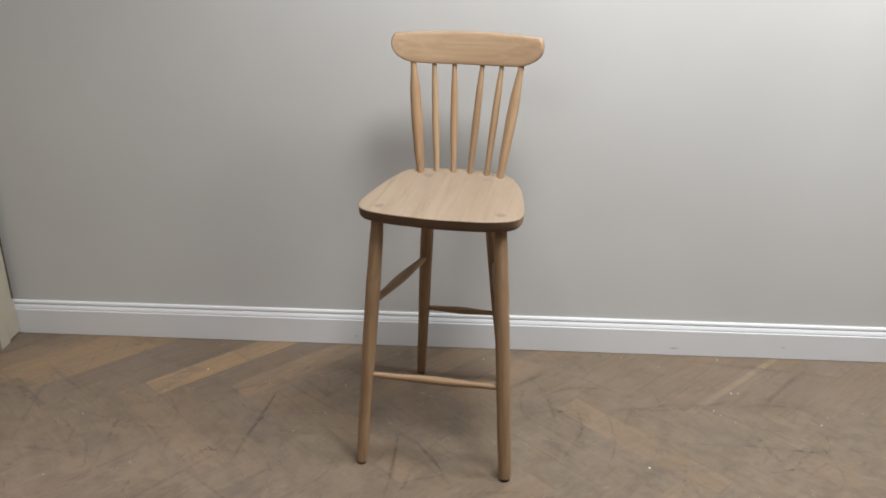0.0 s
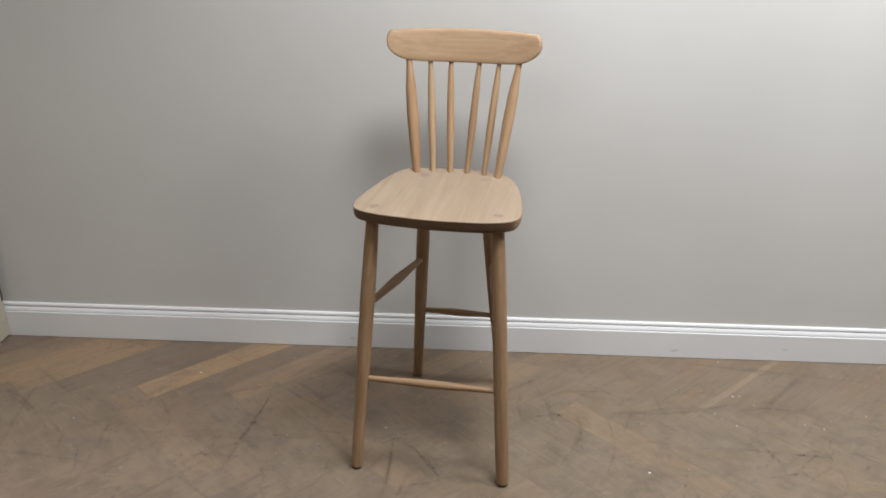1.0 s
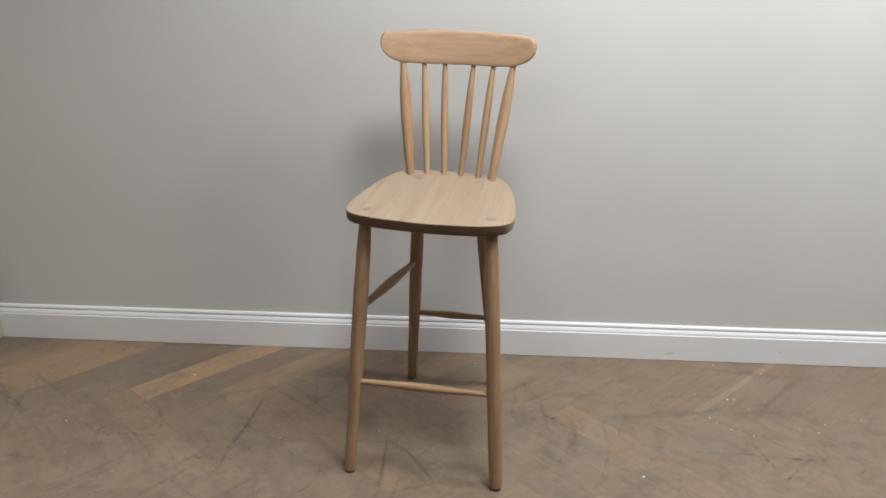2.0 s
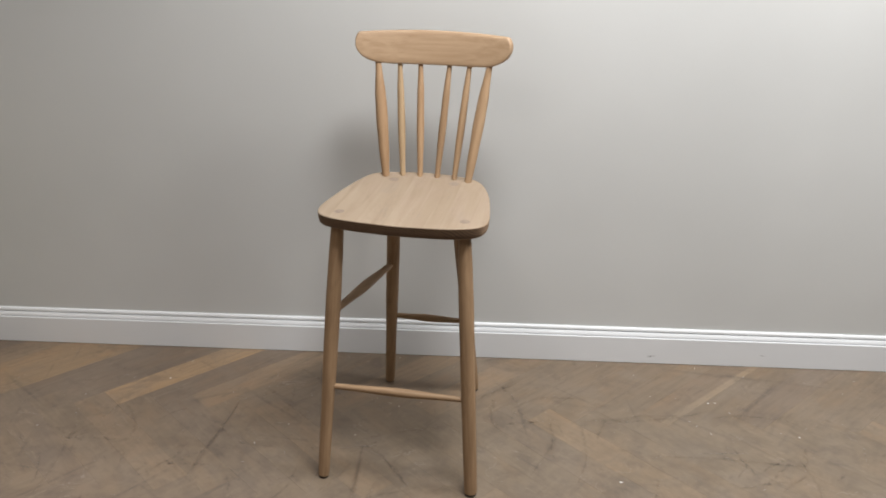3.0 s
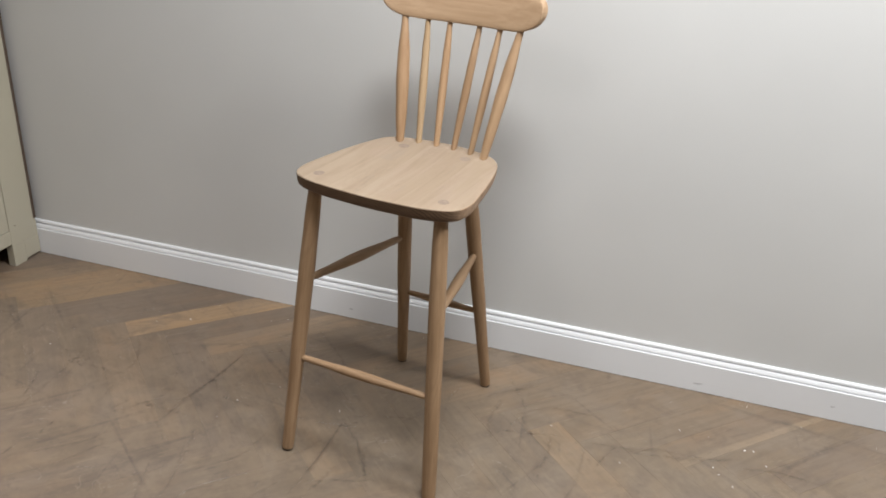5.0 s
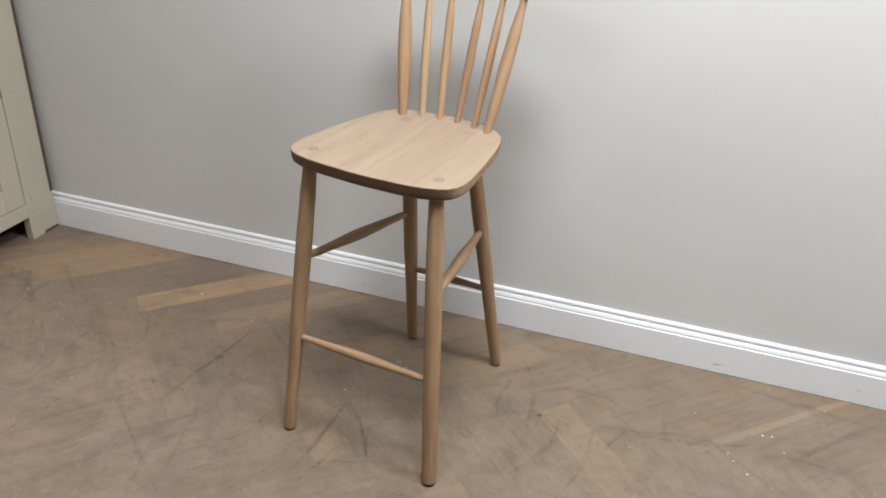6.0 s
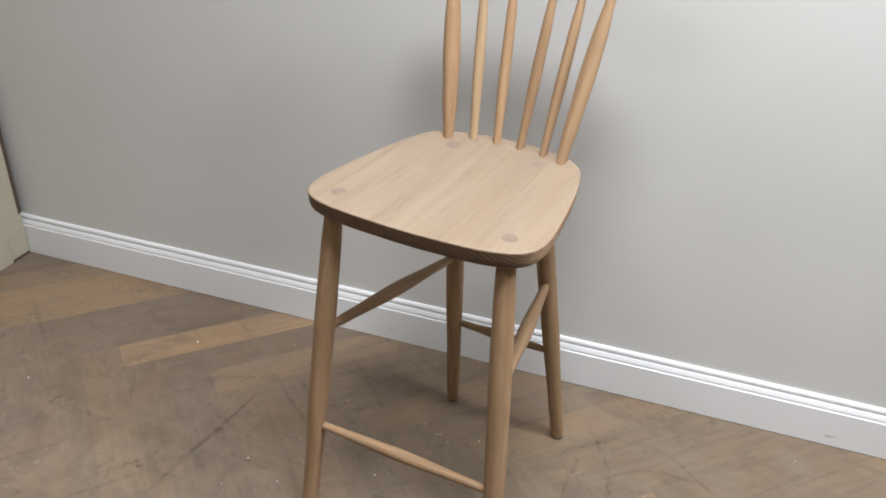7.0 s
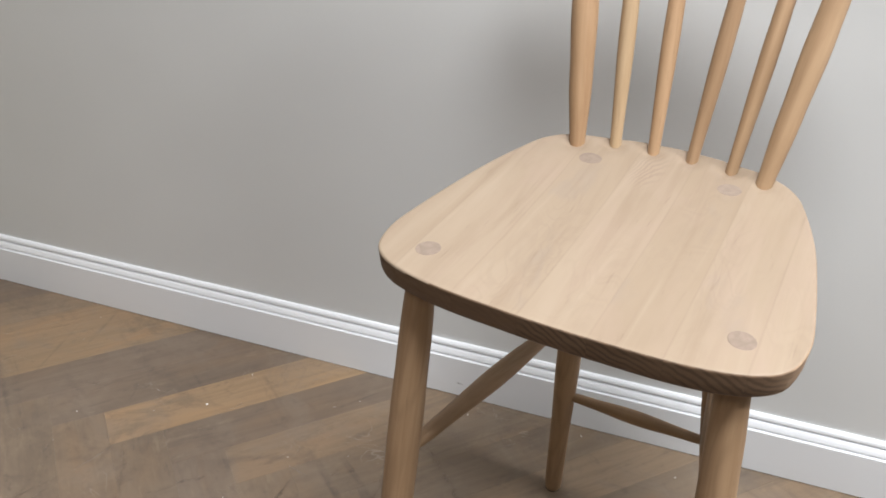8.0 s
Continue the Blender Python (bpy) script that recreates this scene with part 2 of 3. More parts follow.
def floor_oak(name, tone_lo, tone_hi, sap=None, trodden=0.40):
    """Worn oak boards: each board's own tone and grain, under grime, smears and scuffs that run across all of them."""
    m, nt, b = material(name, 0.5, 0.4)
    vec, rnd = object_coords(nt), chance(nt)
    comb = nt.nodes.new("ShaderNodeCombineXYZ")
    for i in range(3):
        link(nt, mathn(nt, "MULTIPLY", rnd, 61.0 + 7 * i), comb.inputs[i])
    streak = noise_tex(nt, mapped(nt, vec, (0.08, 1, 1), comb.outputs[0]), 75, 4, 0.6, 0.5)
    figure = noise_tex(nt, mapped(nt, vec, (0.22, 1, 1), comb.outputs[0]), 16, 3, 0.55, 0.8)
    col = mixc(nt, rnd, tone_lo, tone_hi)
    col = mixc(nt, mathn(nt, "MULTIPLY", spread(nt, streak, 0.38, 0.68), 0.42), col, tuple(c * 0.68 for c in tone_lo))
    col = mixc(nt, mathn(nt, "MULTIPLY", spread(nt, figure, 0.46, 0.75), 0.35), col, (tone_hi[0] * 1.22, tone_hi[1] * 1.05, tone_hi[2] * 0.85))
    if sap:
        sep = nt.nodes.new("ShaderNodeSeparateXYZ")
        link(nt, vec, sep.inputs[0])
        edge = mathn(nt, "ADD", sep.outputs[1], mathn(nt, "MULTIPLY", mathn(nt, "SUBTRACT", figure, 0.5), 0.03))
        col = mixc(nt, mathn(nt, "MULTIPLY", spread(nt, edge, -0.028, -0.020, 1.0, 0.0), 0.7), col, sap)
    wide = world_coords(nt)
    warm = noise_tex(nt, wide, 3.1, 4, 0.6, 0.6)
    col = mixc(nt, mathn(nt, "MULTIPLY", spread(nt, warm, 0.52, 0.72), 0.34), col, (0.232, 0.153, 0.090))
    dust = noise_tex(nt, wide, 7.5, 6, 0.68, 0.8)
    col = mixc(nt, mathn(nt, "MULTIPLY", spread(nt, dust, 0.46, 0.66), 0.42), col, (0.205, 0.165, 0.128))
    grime = noise_tex(nt, mapped(nt, wide, (1.0, 1.5, 1)), 5.0, 7, 0.72, 1.2)
    col = mixc(nt, mathn(nt, "MULTIPLY", spread(nt, grime, 0.50, 0.68), 0.46), col, (0.098, 0.075, 0.058))
    # dark pores and pale rubbed fibres along each board
    dash = noise_tex(nt, mapped(nt, vec, (0.20, 1, 1), comb.outputs[0]), 70, 4, 0.7, 0.3)
    rubbed = spread(nt, noise_tex(nt, wide, 9, 3, 0.6), 0.40, 0.62, 0.25, 1.0)
    # trodden-in grey film, worn off along the wall where nobody walks
    lane = nt.nodes.new("ShaderNodeSeparateXYZ")
    link(nt, wide, lane.inputs[0])
    lane = mathn(nt, "ADD", lane.outputs[1], mathn(nt, "MULTIPLY", mathn(nt, "SUBTRACT", noise_tex(nt, wide, 3.5, 4, 0.6, 0.5), 0.5), 0.55))
    film = mixc(nt, spread(nt, noise_tex(nt, wide, 13, 6, 0.72, 0.6), 0.38, 0.62), (0.109, 0.089, 0.067), (0.182, 0.144, 0.103))
    col = mixc(nt, spread(nt, lane, 0.05, 0.36, trodden, 0.0), col, film)
    col = mixc(nt, mathn(nt, "MULTIPLY", mathn(nt, "MULTIPLY", spread(nt, dash, 0.56, 0.70), rubbed), 0.38), col, (0.070, 0.055, 0.043))
    col = mixc(nt, mathn(nt, "MULTIPLY", mathn(nt, "MULTIPLY", spread(nt, dash, 0.30, 0.44, 1.0, 0.0), rubbed), 0.40), col, (0.255, 0.200, 0.138))
    mottle = noise_tex(nt, mapped(nt, wide, (1.0, 1.0, 1)), 34, 5, 0.7, 0.9)
    col = mixc(nt, mathn(nt, "MULTIPLY", spread(nt, mottle, 0.55, 0.72), 0.30), col, (0.082, 0.066, 0.052))
    # dragged scratches and heel streaks: long thin strokes that keep to a few directions
    for turn, stretch, scale, lo, hi, force, seed in ((38, 0.045, 30, 0.60, 0.72, 0.42, 1), (-52, 0.06, 26, 0.61, 0.73, 0.38, 2), (82, 0.05, 34, 0.62, 0.73, 0.42, 3), (8, 0.035, 28, 0.61, 0.72, 0.38, 4)):
        bent = nt.nodes.new("ShaderNodeMapping")
        bent.inputs["Rotation"].default_value = (0, 0, radians(turn))
        bent.inputs["Location"].default_value = (seed * 3.7, seed * 1.9, seed)
        link(nt, wide, bent.inputs["Vector"])
        n = noise_tex(nt, mapped(nt, bent.outputs[0], (stretch, 1, 1)), scale, 3, 0.55, 0.35)
        where = spread(nt, noise_tex(nt, bent.outputs[0], 3.6, 2, 0.5), 0.46, 0.60)
        broken = spread(nt, noise_tex(nt, bent.outputs[0], 42, 3, 0.65), 0.36, 0.60, 0.25, 1.0)
        line = mathn(nt, "MULTIPLY", mathn(nt, "MULTIPLY", spread(nt, n, lo, hi), broken), mathn(nt, "MULTIPLY", where, force))
        col = mixc(nt, line, col, (0.052, 0.043, 0.037))
    pale = noise_tex(nt, mapped(nt, wide, (0.6, 1.3, 1)), 11, 3, 0.6, 1.0)
    pale = spread(nt, mathn(nt, "ABSOLUTE", mathn(nt, "SUBTRACT", pale, 0.5)), 0.0, 0.008, 1.0, 0.0)
    pale = mathn(nt, "MULTIPLY", pale, spread(nt, noise_tex(nt, wide, 6, 2, 0.5), 0.56, 0.66))
    col = mixc(nt, mathn(nt, "MULTIPLY", pale, 0.35), col, (0.34, 0.30, 0.25))
    link(nt, col, b.inputs["Base Color"])
    link(nt, spread(nt, dust, 0.35, 0.7, 0.40, 0.60), b.inputs["Roughness"])
    bump(nt, b, streak, 0.0006, 0.3)
    return m


PLANK_MATS = {
    "mid": floor_oak("plank_grey_brown", (0.165, 0.123, 0.085), (0.181, 0.135, 0.093)),
    "dark": floor_oak("plank_smoked", (0.158, 0.119, 0.087), (0.168, 0.127, 0.093)),
    "light": floor_oak("plank_honey", (0.292, 0.198, 0.114), (0.304, 0.209, 0.122), trodden=0.14),
    "pale": floor_oak("plank_tan", (0.205, 0.147, 0.096), (0.218, 0.157, 0.103)),
    "fawn": floor_oak("plank_fawn", (0.219, 0.154, 0.097), (0.232, 0.164, 0.103)),
    "warm": floor_oak("plank_amber", (0.236, 0.163, 0.097), (0.252, 0.172, 0.103)),
    "sap": floor_oak("plank_sapwood", (0.168, 0.122, 0.084), (0.184, 0.134, 0.092), sap=(0.25, 0.185, 0.118)),
}


# ---- mesh helpers ----
def mesh_of(bm, name, mat, smooth=False):
    me = bpy.data.meshes.new(name)
    bmesh.ops.recalc_face_normals(bm, faces=bm.faces)
    bm.to_mesh(me)
    bm.free()
    for m in (mat if isinstance(mat, (list, tuple)) else [mat]):
        me.materials.append(m)
    if smooth:
        for p in me.polygons:
            p.use_smooth = True
    return me


def part(name, bm, mat, parent, label="", m=None, smooth=False):
    ob = new(name, mesh_of(bm, name, mat, smooth))
    ob.parent = parent
    if m is not None:
        ob.matrix_basis = m
    return tagged(ob, label)


def box(bm, lo, hi, bevel=0.0):
    vs = [bm.verts.new((x, y, z)) for x in (lo[0], hi[0]) for y in (lo[1], hi[1]) for z in (lo[2], hi[2])]
    fs = [bm.faces.new([vs[i] for i in q]) for q in ((0, 1, 3, 2), (4, 6, 7, 5), (0, 4, 5, 1), (2, 3, 7, 6), (0, 2, 6, 4), (1, 5, 7, 3))]
    if bevel:
        bmesh.ops.bevel(bm, geom=list({e for f in fs for e in f.edges}), offset=bevel, segments=2, affect="EDGES", profile=0.5)
    return bm


def turned(profile, sides=28):
    """A solid of revolution about z. profile: (z, radius) from bottom to top, closed at both ends."""
    bm = bmesh.new()
    rings = []
    for z, r in profile:
        rings.append([bm.verts.new((r * math.cos(2 * math.pi * k / sides), r * math.sin(2 * math.pi * k / sides), z)) for k in range(sides)])
    for a, b in zip(rings, rings[1:]):
        for k in range(sides):
            bm.faces.new((a[k], a[(k + 1) % sides], b[(k + 1) % sides], b[k]))
    bm.faces.new([bm.verts.new(v.co) for v in rings[0][::-1]])
    bm.faces.new([bm.verts.new(v.co) for v in rings[-1]])
    return bm


def smooth_profile(knots, steps=24):
    """Cosine-blended radii through (place 0..1, radius) knots."""
    out = []
    for i in range(steps + 1):
        s = i / steps
        for (a, ra), (b, rb) in zip(knots, knots[1:]):
            if a <= s <= b:
                k = (1 - math.cos(math.pi * (s - a) / (b - a))) / 2
                out.append((s, ra + (rb - ra) * k))
                break
    return out


def between(a, b):
    """The pose at a, with z pointing to b, and the distance."""
    d = Vector(b) - Vector(a)
    return Matrix.Translation(a) @ d.to_track_quat("Z", "Y").to_matrix().to_4x4(), d.length


# ---- structure ----
def slab(name, lo, hi, mat, label, category="wall"):
    bm = box(bmesh.new(), lo, hi)
    ob = new(name, mesh_of(bm, name, mat))
    return tagged(ob, label, category, kind="structure")


T = 0.12
slab("wall_north", (X0 - T, WALL_Y, -0.1), (X1 + T, WALL_Y + T, CEIL), MAT_WALL, "smooth painted wall in pale warm grey")
# three walls out of view, added to close the room and return little light
slab("wall_south", (X0 - T, Y0 - T, -0.1), (X1 + T, Y0, CEIL), MAT_WALL_LOW_BOUNCE, "unseen plain wall, grey to cut the bounce light")
slab("wall_west", (X0 - T, Y0, -0.1), (X0, WALL_Y, CEIL), MAT_WALL_LOW_BOUNCE, "unseen plain wall, grey to cut the bounce light")
slab("wall_east", (X1, Y0, -0.1), (X1 + T, WALL_Y, CEIL), MAT_WALL_LOW_BOUNCE, "unseen plain wall, grey to cut the bounce light")
slab("ceiling", (X0 - T, Y0 - T, CEIL), (X1 + T, WALL_Y + T, CEIL + 0.1), MAT_CEIL, "plain white painted ceiling", "ceiling")


def skirting():
    """A moulded board: flat face, a fine bead, a groove, an ovolo, a second groove and a broad rounded top bead."""
    prof = [(0.0, 0.0015), (SKIRT_D, 0.0015), (SKIRT_D, 0.0838), (0.0177, 0.0847), (0.0168, 0.0854), (0.0118, 0.0856), (0.0116, 0.0877), (0.0142, 0.0879)]
    for i in range(1, 7):
        k = i / 6
        prof.append((0.0142 - 0.0046 * k ** 1.6, 0.0879 + 0.0112 * k))
    prof += [(0.0024, 0.0992), (0.0022, 0.1022), (0.0080, 0.1024)]
    for i in range(1, 8):
        k = i / 7
        prof.append((0.0080 - 0.0038 * k ** 2.6, 0.1024 + (SKIRT_H - 0.1024) * k ** 0.8))
    prof += [(0.0, SKIRT_H + 0.0002)]
    bm = bmesh.new()
    ends = [[bm.verts.new((x, WALL_Y - d, z)) for d, z in prof] for x in (X0, X1)]
    n = len(prof)
    for i in range(n):
        bm.faces.new((ends[0][i], ends[0][(i + 1) % n], ends[1][(i + 1) % n], ends[1][i]))
    bm.faces.new(ends[0])
    bm.faces.new(ends[1][::-1])
    ob = new("baseboard", mesh_of(bm, "baseboard", MAT_SKIRT))
    return tagged(ob, "white satin painted skirting board with moulded top", "baseboard", kind="structure")


BOARD = skirting()


# ---- the bar chair ----
def bar_chair():
    chair = new("bar_chair")
    chair.matrix_basis = pose(0, 0, 0, 0, 0, CHAIR_TURN)
    tagged(chair, "pale bare oak spindle-back bar chair with turned legs", "bar chair")
    SEAT_Z, THICK = 0.6575, 0.0262

    spindle_feet = [(-0.0205, 0.225), (0.0227, 0.225), (-0.0645, 0.223), (0.0674, 0.219), (-0.1045, 0.206), (0.1039, 0.206)]

    def outline():
        """A rounded shield: broad bowed front, sides that draw in, a bowed back."""
        pts = []
        ctrl = [(0.0, -0.132), (0.075, -0.132), (0.128, -0.128), (0.163, -0.118), (0.185, -0.098), (0.1930, -0.062), (0.1900, -0.020), (0.181, 0.045),
                (0.1700, 0.105), (0.1555, 0.160), (0.1425, 0.195), (0.121, 0.2175), (0.085, 0.229), (0.042, 0.238), (0.0, 0.241)]
        full = ctrl + [(-x, y) for x, y in ctrl[-2:0:-1]]
        m = len(full)
        for i in range(m):
            p0, p1, p2, p3 = (Vector(full[(i + k) % m]) for k in (-1, 0, 1, 2))
            for j in range(10):
                t = j / 10
                pts.append(0.5 * (2 * p1 + (p2 - p0) * t + (2 * p0 - 5 * p1 + 4 * p2 - p3) * t * t + (3 * p1 - p0 - 3 * p2 + p3) * t ** 3))
        turn = Matrix.Rotation(radians(-0.5), 2)
        return [turn @ (p - Vector((0, 0.05))) + Vector((0, 0.05)) for p in pts]

    edge = outline()
    centre = Vector((0, 0.045))

    def top_z(x, y):
        """A shallow saddle, with small scallops round the spindles."""
        q = (x / 0.165) ** 2 + ((y - 0.03) / 0.17) ** 2
        z = SEAT_Z - 0.009 * x - 0.0065 * max(0.0, 1 - q) ** 0.8
        z -= 0.0035 * max(0, 1 - (x / 0.15) ** 2) * max(0, min(1, -y / 0.13)) ** 2
        z -= 0.006 * max(0, min(1, (x - 0.10) / 0.05)) * max(0, min(1, (y - 0.08) / 0.10))
        for sx, sy in spindle_feet:
            z -= 0.0058 * math.exp(-(((x - sx) / 0.0115) ** 2 + ((y - sy + 0.006) / 0.0135) ** 2))
        return z

    bm = bmesh.new()
    rings = []
    n = len(edge)
    # (inset, depth below the top)
    for f in (0.12, 0.24, 0.36, 0.48, 0.58, 0.67, 0.75, 0.81, 0.86, 0.90, 0.925, 0.945, 0.962, 0.976, 0.988):
        ring = [centre + (p - centre) * f for p in edge]
        rings.append([bm.verts.new((p.x, p.y, top_z(p.x, p.y))) for p in ring])
    for inset, drop in ((0.0008, 0.0003), (0.0, 0.0014), (0.0002, 0.003), (0.0007, 0.010), (0.0016, 0.018), (0.0032, 0.0232), (0.0062, 0.0260), (0.04, 0.0262)):
        ring = []
        for p in edge:
            d = (p - centre).normalized()
            q = p - d * inset
            ring.append(bm.verts.new((q.x, q.y, top_z(p.x, p.y) - drop)))
        rings.append(ring)
    mid_top = bm.verts.new((centre.x, centre.y, top_z(*centre)))
    mid_low = bm.verts.new((centre.x, centre.y, SEAT_Z - THICK))
    for i in range(n):
        bm.faces.new((mid_top, rings[0][i], rings[0][(i + 1) % n]))
        bm.faces.new((mid_low, rings[-1][(i + 1) % n], rings[-1][i]))
    for a, b in zip(rings, rings[1:]):
        for i in range(n):
            bm.faces.new((a[i], b[i], b[(i + 1) % n], a[(i + 1) % n]))
    # the front and back rims show end grain, with shade in its colour
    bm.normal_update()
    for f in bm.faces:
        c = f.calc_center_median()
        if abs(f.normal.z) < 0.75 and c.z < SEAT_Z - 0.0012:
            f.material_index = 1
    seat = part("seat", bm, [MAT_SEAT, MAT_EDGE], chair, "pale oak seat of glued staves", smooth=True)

    # legs: foot, and the peg where the leg comes through the seat
    front_foot, front_top = Vector((0.181, -0.168, 0)), Vector((0.142, -0.088, SEAT_Z))
    back_foot, back_top = Vector((0.123, 0.297, 0)), Vector((0.076, 0.184, SEAT_Z))
    legs = {}
    for key, foot, top in (("f", front_foot, front_top), ("b", back_foot, back_top)):
        for s in (-1, 1):
            a, b = Vector((s * foot.x + (0.0025 if key == "f" else 0.0), foot.y, 0.0)), Vector((s * top.x, top.y, top.z))
            ankle = 0.0154 if (key, s) == ("f", 1) else 0.0135
            legs[key, s] = (a, b)
            up = (b - a).normalized()
            start = a + up * 0.006
            under = a + (b - a) * ((SEAT_Z - THICK + 0.004) / SEAT_Z)
            m, length = between(start, under)
            knots = [(0, ankle - 0.0008), (0.012, ankle), (0.20, ankle + 0.0008), (0.50, 0.0169), (0.72, 0.0174), (0.87, 0.0162), (1, 0.0142)]
            leg = part("leg", turned([(z * length, r) for z, r in smooth_profile(knots, 48)]), MAT_LEG, chair, m=m, smooth=True)
            pm, plen = between(a - up * 0.0005, a + up * 0.0068)
            part("glide", turned([(0, ankle - 0.0034), (0.0016, ankle - 0.0018), (plen, ankle - 0.0015)]), MAT_PAD, leg, "dark felt glide", m=m.inverted() @ pm, smooth=True)
            # end grain of the leg, flush in the seat, with a wedge
            b = b + Vector((0, -0.013 if key == "b" else 0.007, 0))
            z = top_z(b.x, b.y)
            bm = turned([(-0.004, 0.0112), (0.0001, 0.0112), (0.0003, 0.0108)], 32)
            slope = Vector((top_z(b.x - 0.008, b.y) - top_z(b.x + 0.008, b.y), top_z(b.x, b.y - 0.008) - top_z(b.x, b.y + 0.008), 0.016))
            tilt = slope.to_track_quat("Z", "Y").to_matrix().to_4x4()
            for v in bm.verts:
                v.co.x *= 1.12
            part("peg", bm, MAT_PEG, seat, "grey-brown end-grain peg flush in the seat", m=Matrix.Translation((b.x, b.y, z)) @ tilt @ pose(0, 0, 0, 0, 0, 12 * s))

    def on_leg(key, s, z):
        a, b = legs[key, s]
        return a + (b - a) * (z / b.z)

    for a, b in ((on_leg("f", -1, 0.2405), on_leg("f", 1, 0.2405)), (on_leg("b", -1, 0.236), on_leg("b", 1, 0.236)),
                 (on_leg("f", -1, 0.423), on_leg("b", -1, 0.405)), (on_leg("f", 1, 0.423), on_leg("b", 1, 0.405))):
        d = (b - a).normalized()
        fat = 1.2 if abs(d.y) > 0.8 else 1.0
        knots = [(0, 0.0064), (0.10, 0.0072 * fat), (0.5, 0.0104 * fat), (0.90, 0.0072 * fat), (1, 0.0064)]
        m, length = between(a + d * 0.011, b - d * 0.011)
        part("stretcher", turned([(z * length, r) for z, r in smooth_profile(knots, 20)], 20), MAT_LEG, chair, m=m, smooth=True)

    # back: spindles and the curved top rail
    RAKE = 0.237
    rail_y = lambda x, z: 0.294 - 0.90 * x * x + RAKE * (z - 0.926)
    for (fx, fy), tx, wood in zip(spindle_feet, (-0.0335, 0.0400, -0.0855, 0.0908, -0.1385, 0.1410), (MAT_RUSSET, MAT_BROWN, MAT_PALE, MAT_TURNED, MAT_RUSSET, MAT_TURNED)):
        outer = abs(fx) > 0.09
        a = Vector((fx, fy, top_z(fx, fy) - 0.004))
        b = Vector((tx, rail_y(tx, 0.929) + 0.0025, 0.930))
        a -= (b - a).normalized() * 0.010
        m, length = between(a, b)
        if outer:
            belly = 0.0150 if fx < 0 else 0.0139
            knots = [(0, 0.0086), (0.30, belly - 0.0018), (0.52, belly), (0.66, belly - 0.0008), (1, 0.0074)]
        else:
            knots = [(0, 0.0066), (0.48, 0.0094), (0.68, 0.0088), (1, 0.0058)]
        part("back_post" if outer else "spindle", turned([(z * length, r) for z, r in smooth_profile(knots, 24)], 22), wood, chair, m=m, smooth=True)

    # top rail: outline in x and z, bent and raked
    HALF = 0.1935
    bm = bmesh.new()

    def rail_span(x):
        k = abs(x) / HALF
        low = 0.922 + 0.002 * k * k
        start = 0.57
        if k > start:
            q = (k - start) / (1 - start)
            low = 0.9235 + 0.047 * (1 - math.sqrt(max(0, 1 - q ** 2.3)))
        high = 1.001 - 0.005 * k * k
        if k > 0.93:
            q = (k - 0.93) / 0.07
            high = 0.997 - 0.022 * (1 - math.sqrt(max(0, 1 - q * q)))
        return low, high

    N = 72
    xs = [HALF * math.sin(math.pi / 2 * (-1 + 2 * i / N)) for i in range(N + 1)]
    rows = []
    for x in xs:
        lo, hi = rail_span(x)
        if hi - lo < 0.004:
            lo, hi = (lo + hi) / 2 - 0.002, (lo + hi) / 2 + 0.002
        half = (0.0105 - 0.0012 * (abs(x) / HALF) ** 2)
        bend = -1.8 * x
        nrm = Vector((-bend, 1)).normalized()
        ring = []
        steps = 12
        for side in (-1, 1):
            for j in range(steps + 1):
                s = (1 - math.cos(math.pi * j / steps)) / 2
                s = s if side < 0 else 1 - s
                e = 2 * s - 1
                th = half * (1 - 0.22 * abs(e) ** 14) * (1 - 0.08 * abs(e) ** 2)
                z = lo + (hi - lo) * s
                ring.append(bm.verts.new((x + nrm.x * th * side, rail_y(x, z) + nrm.y * th * side, z)))
        rows.append(ring)
    k = len(rows[0])
    for a, b in zip(rows, rows[1:]):
        for j in range(k):
            bm.faces.new((a[j], b[j], b[(j + 1) % k], a[(j + 1) % k]))
    bm.faces.new(rows[0][::-1])
    bm.faces.new(rows[-1])
    part("top_rail", bm, MAT_RAIL, chair, "curved oak top rail with rounded lower corners", smooth=True)
    return chair


bar_chair()


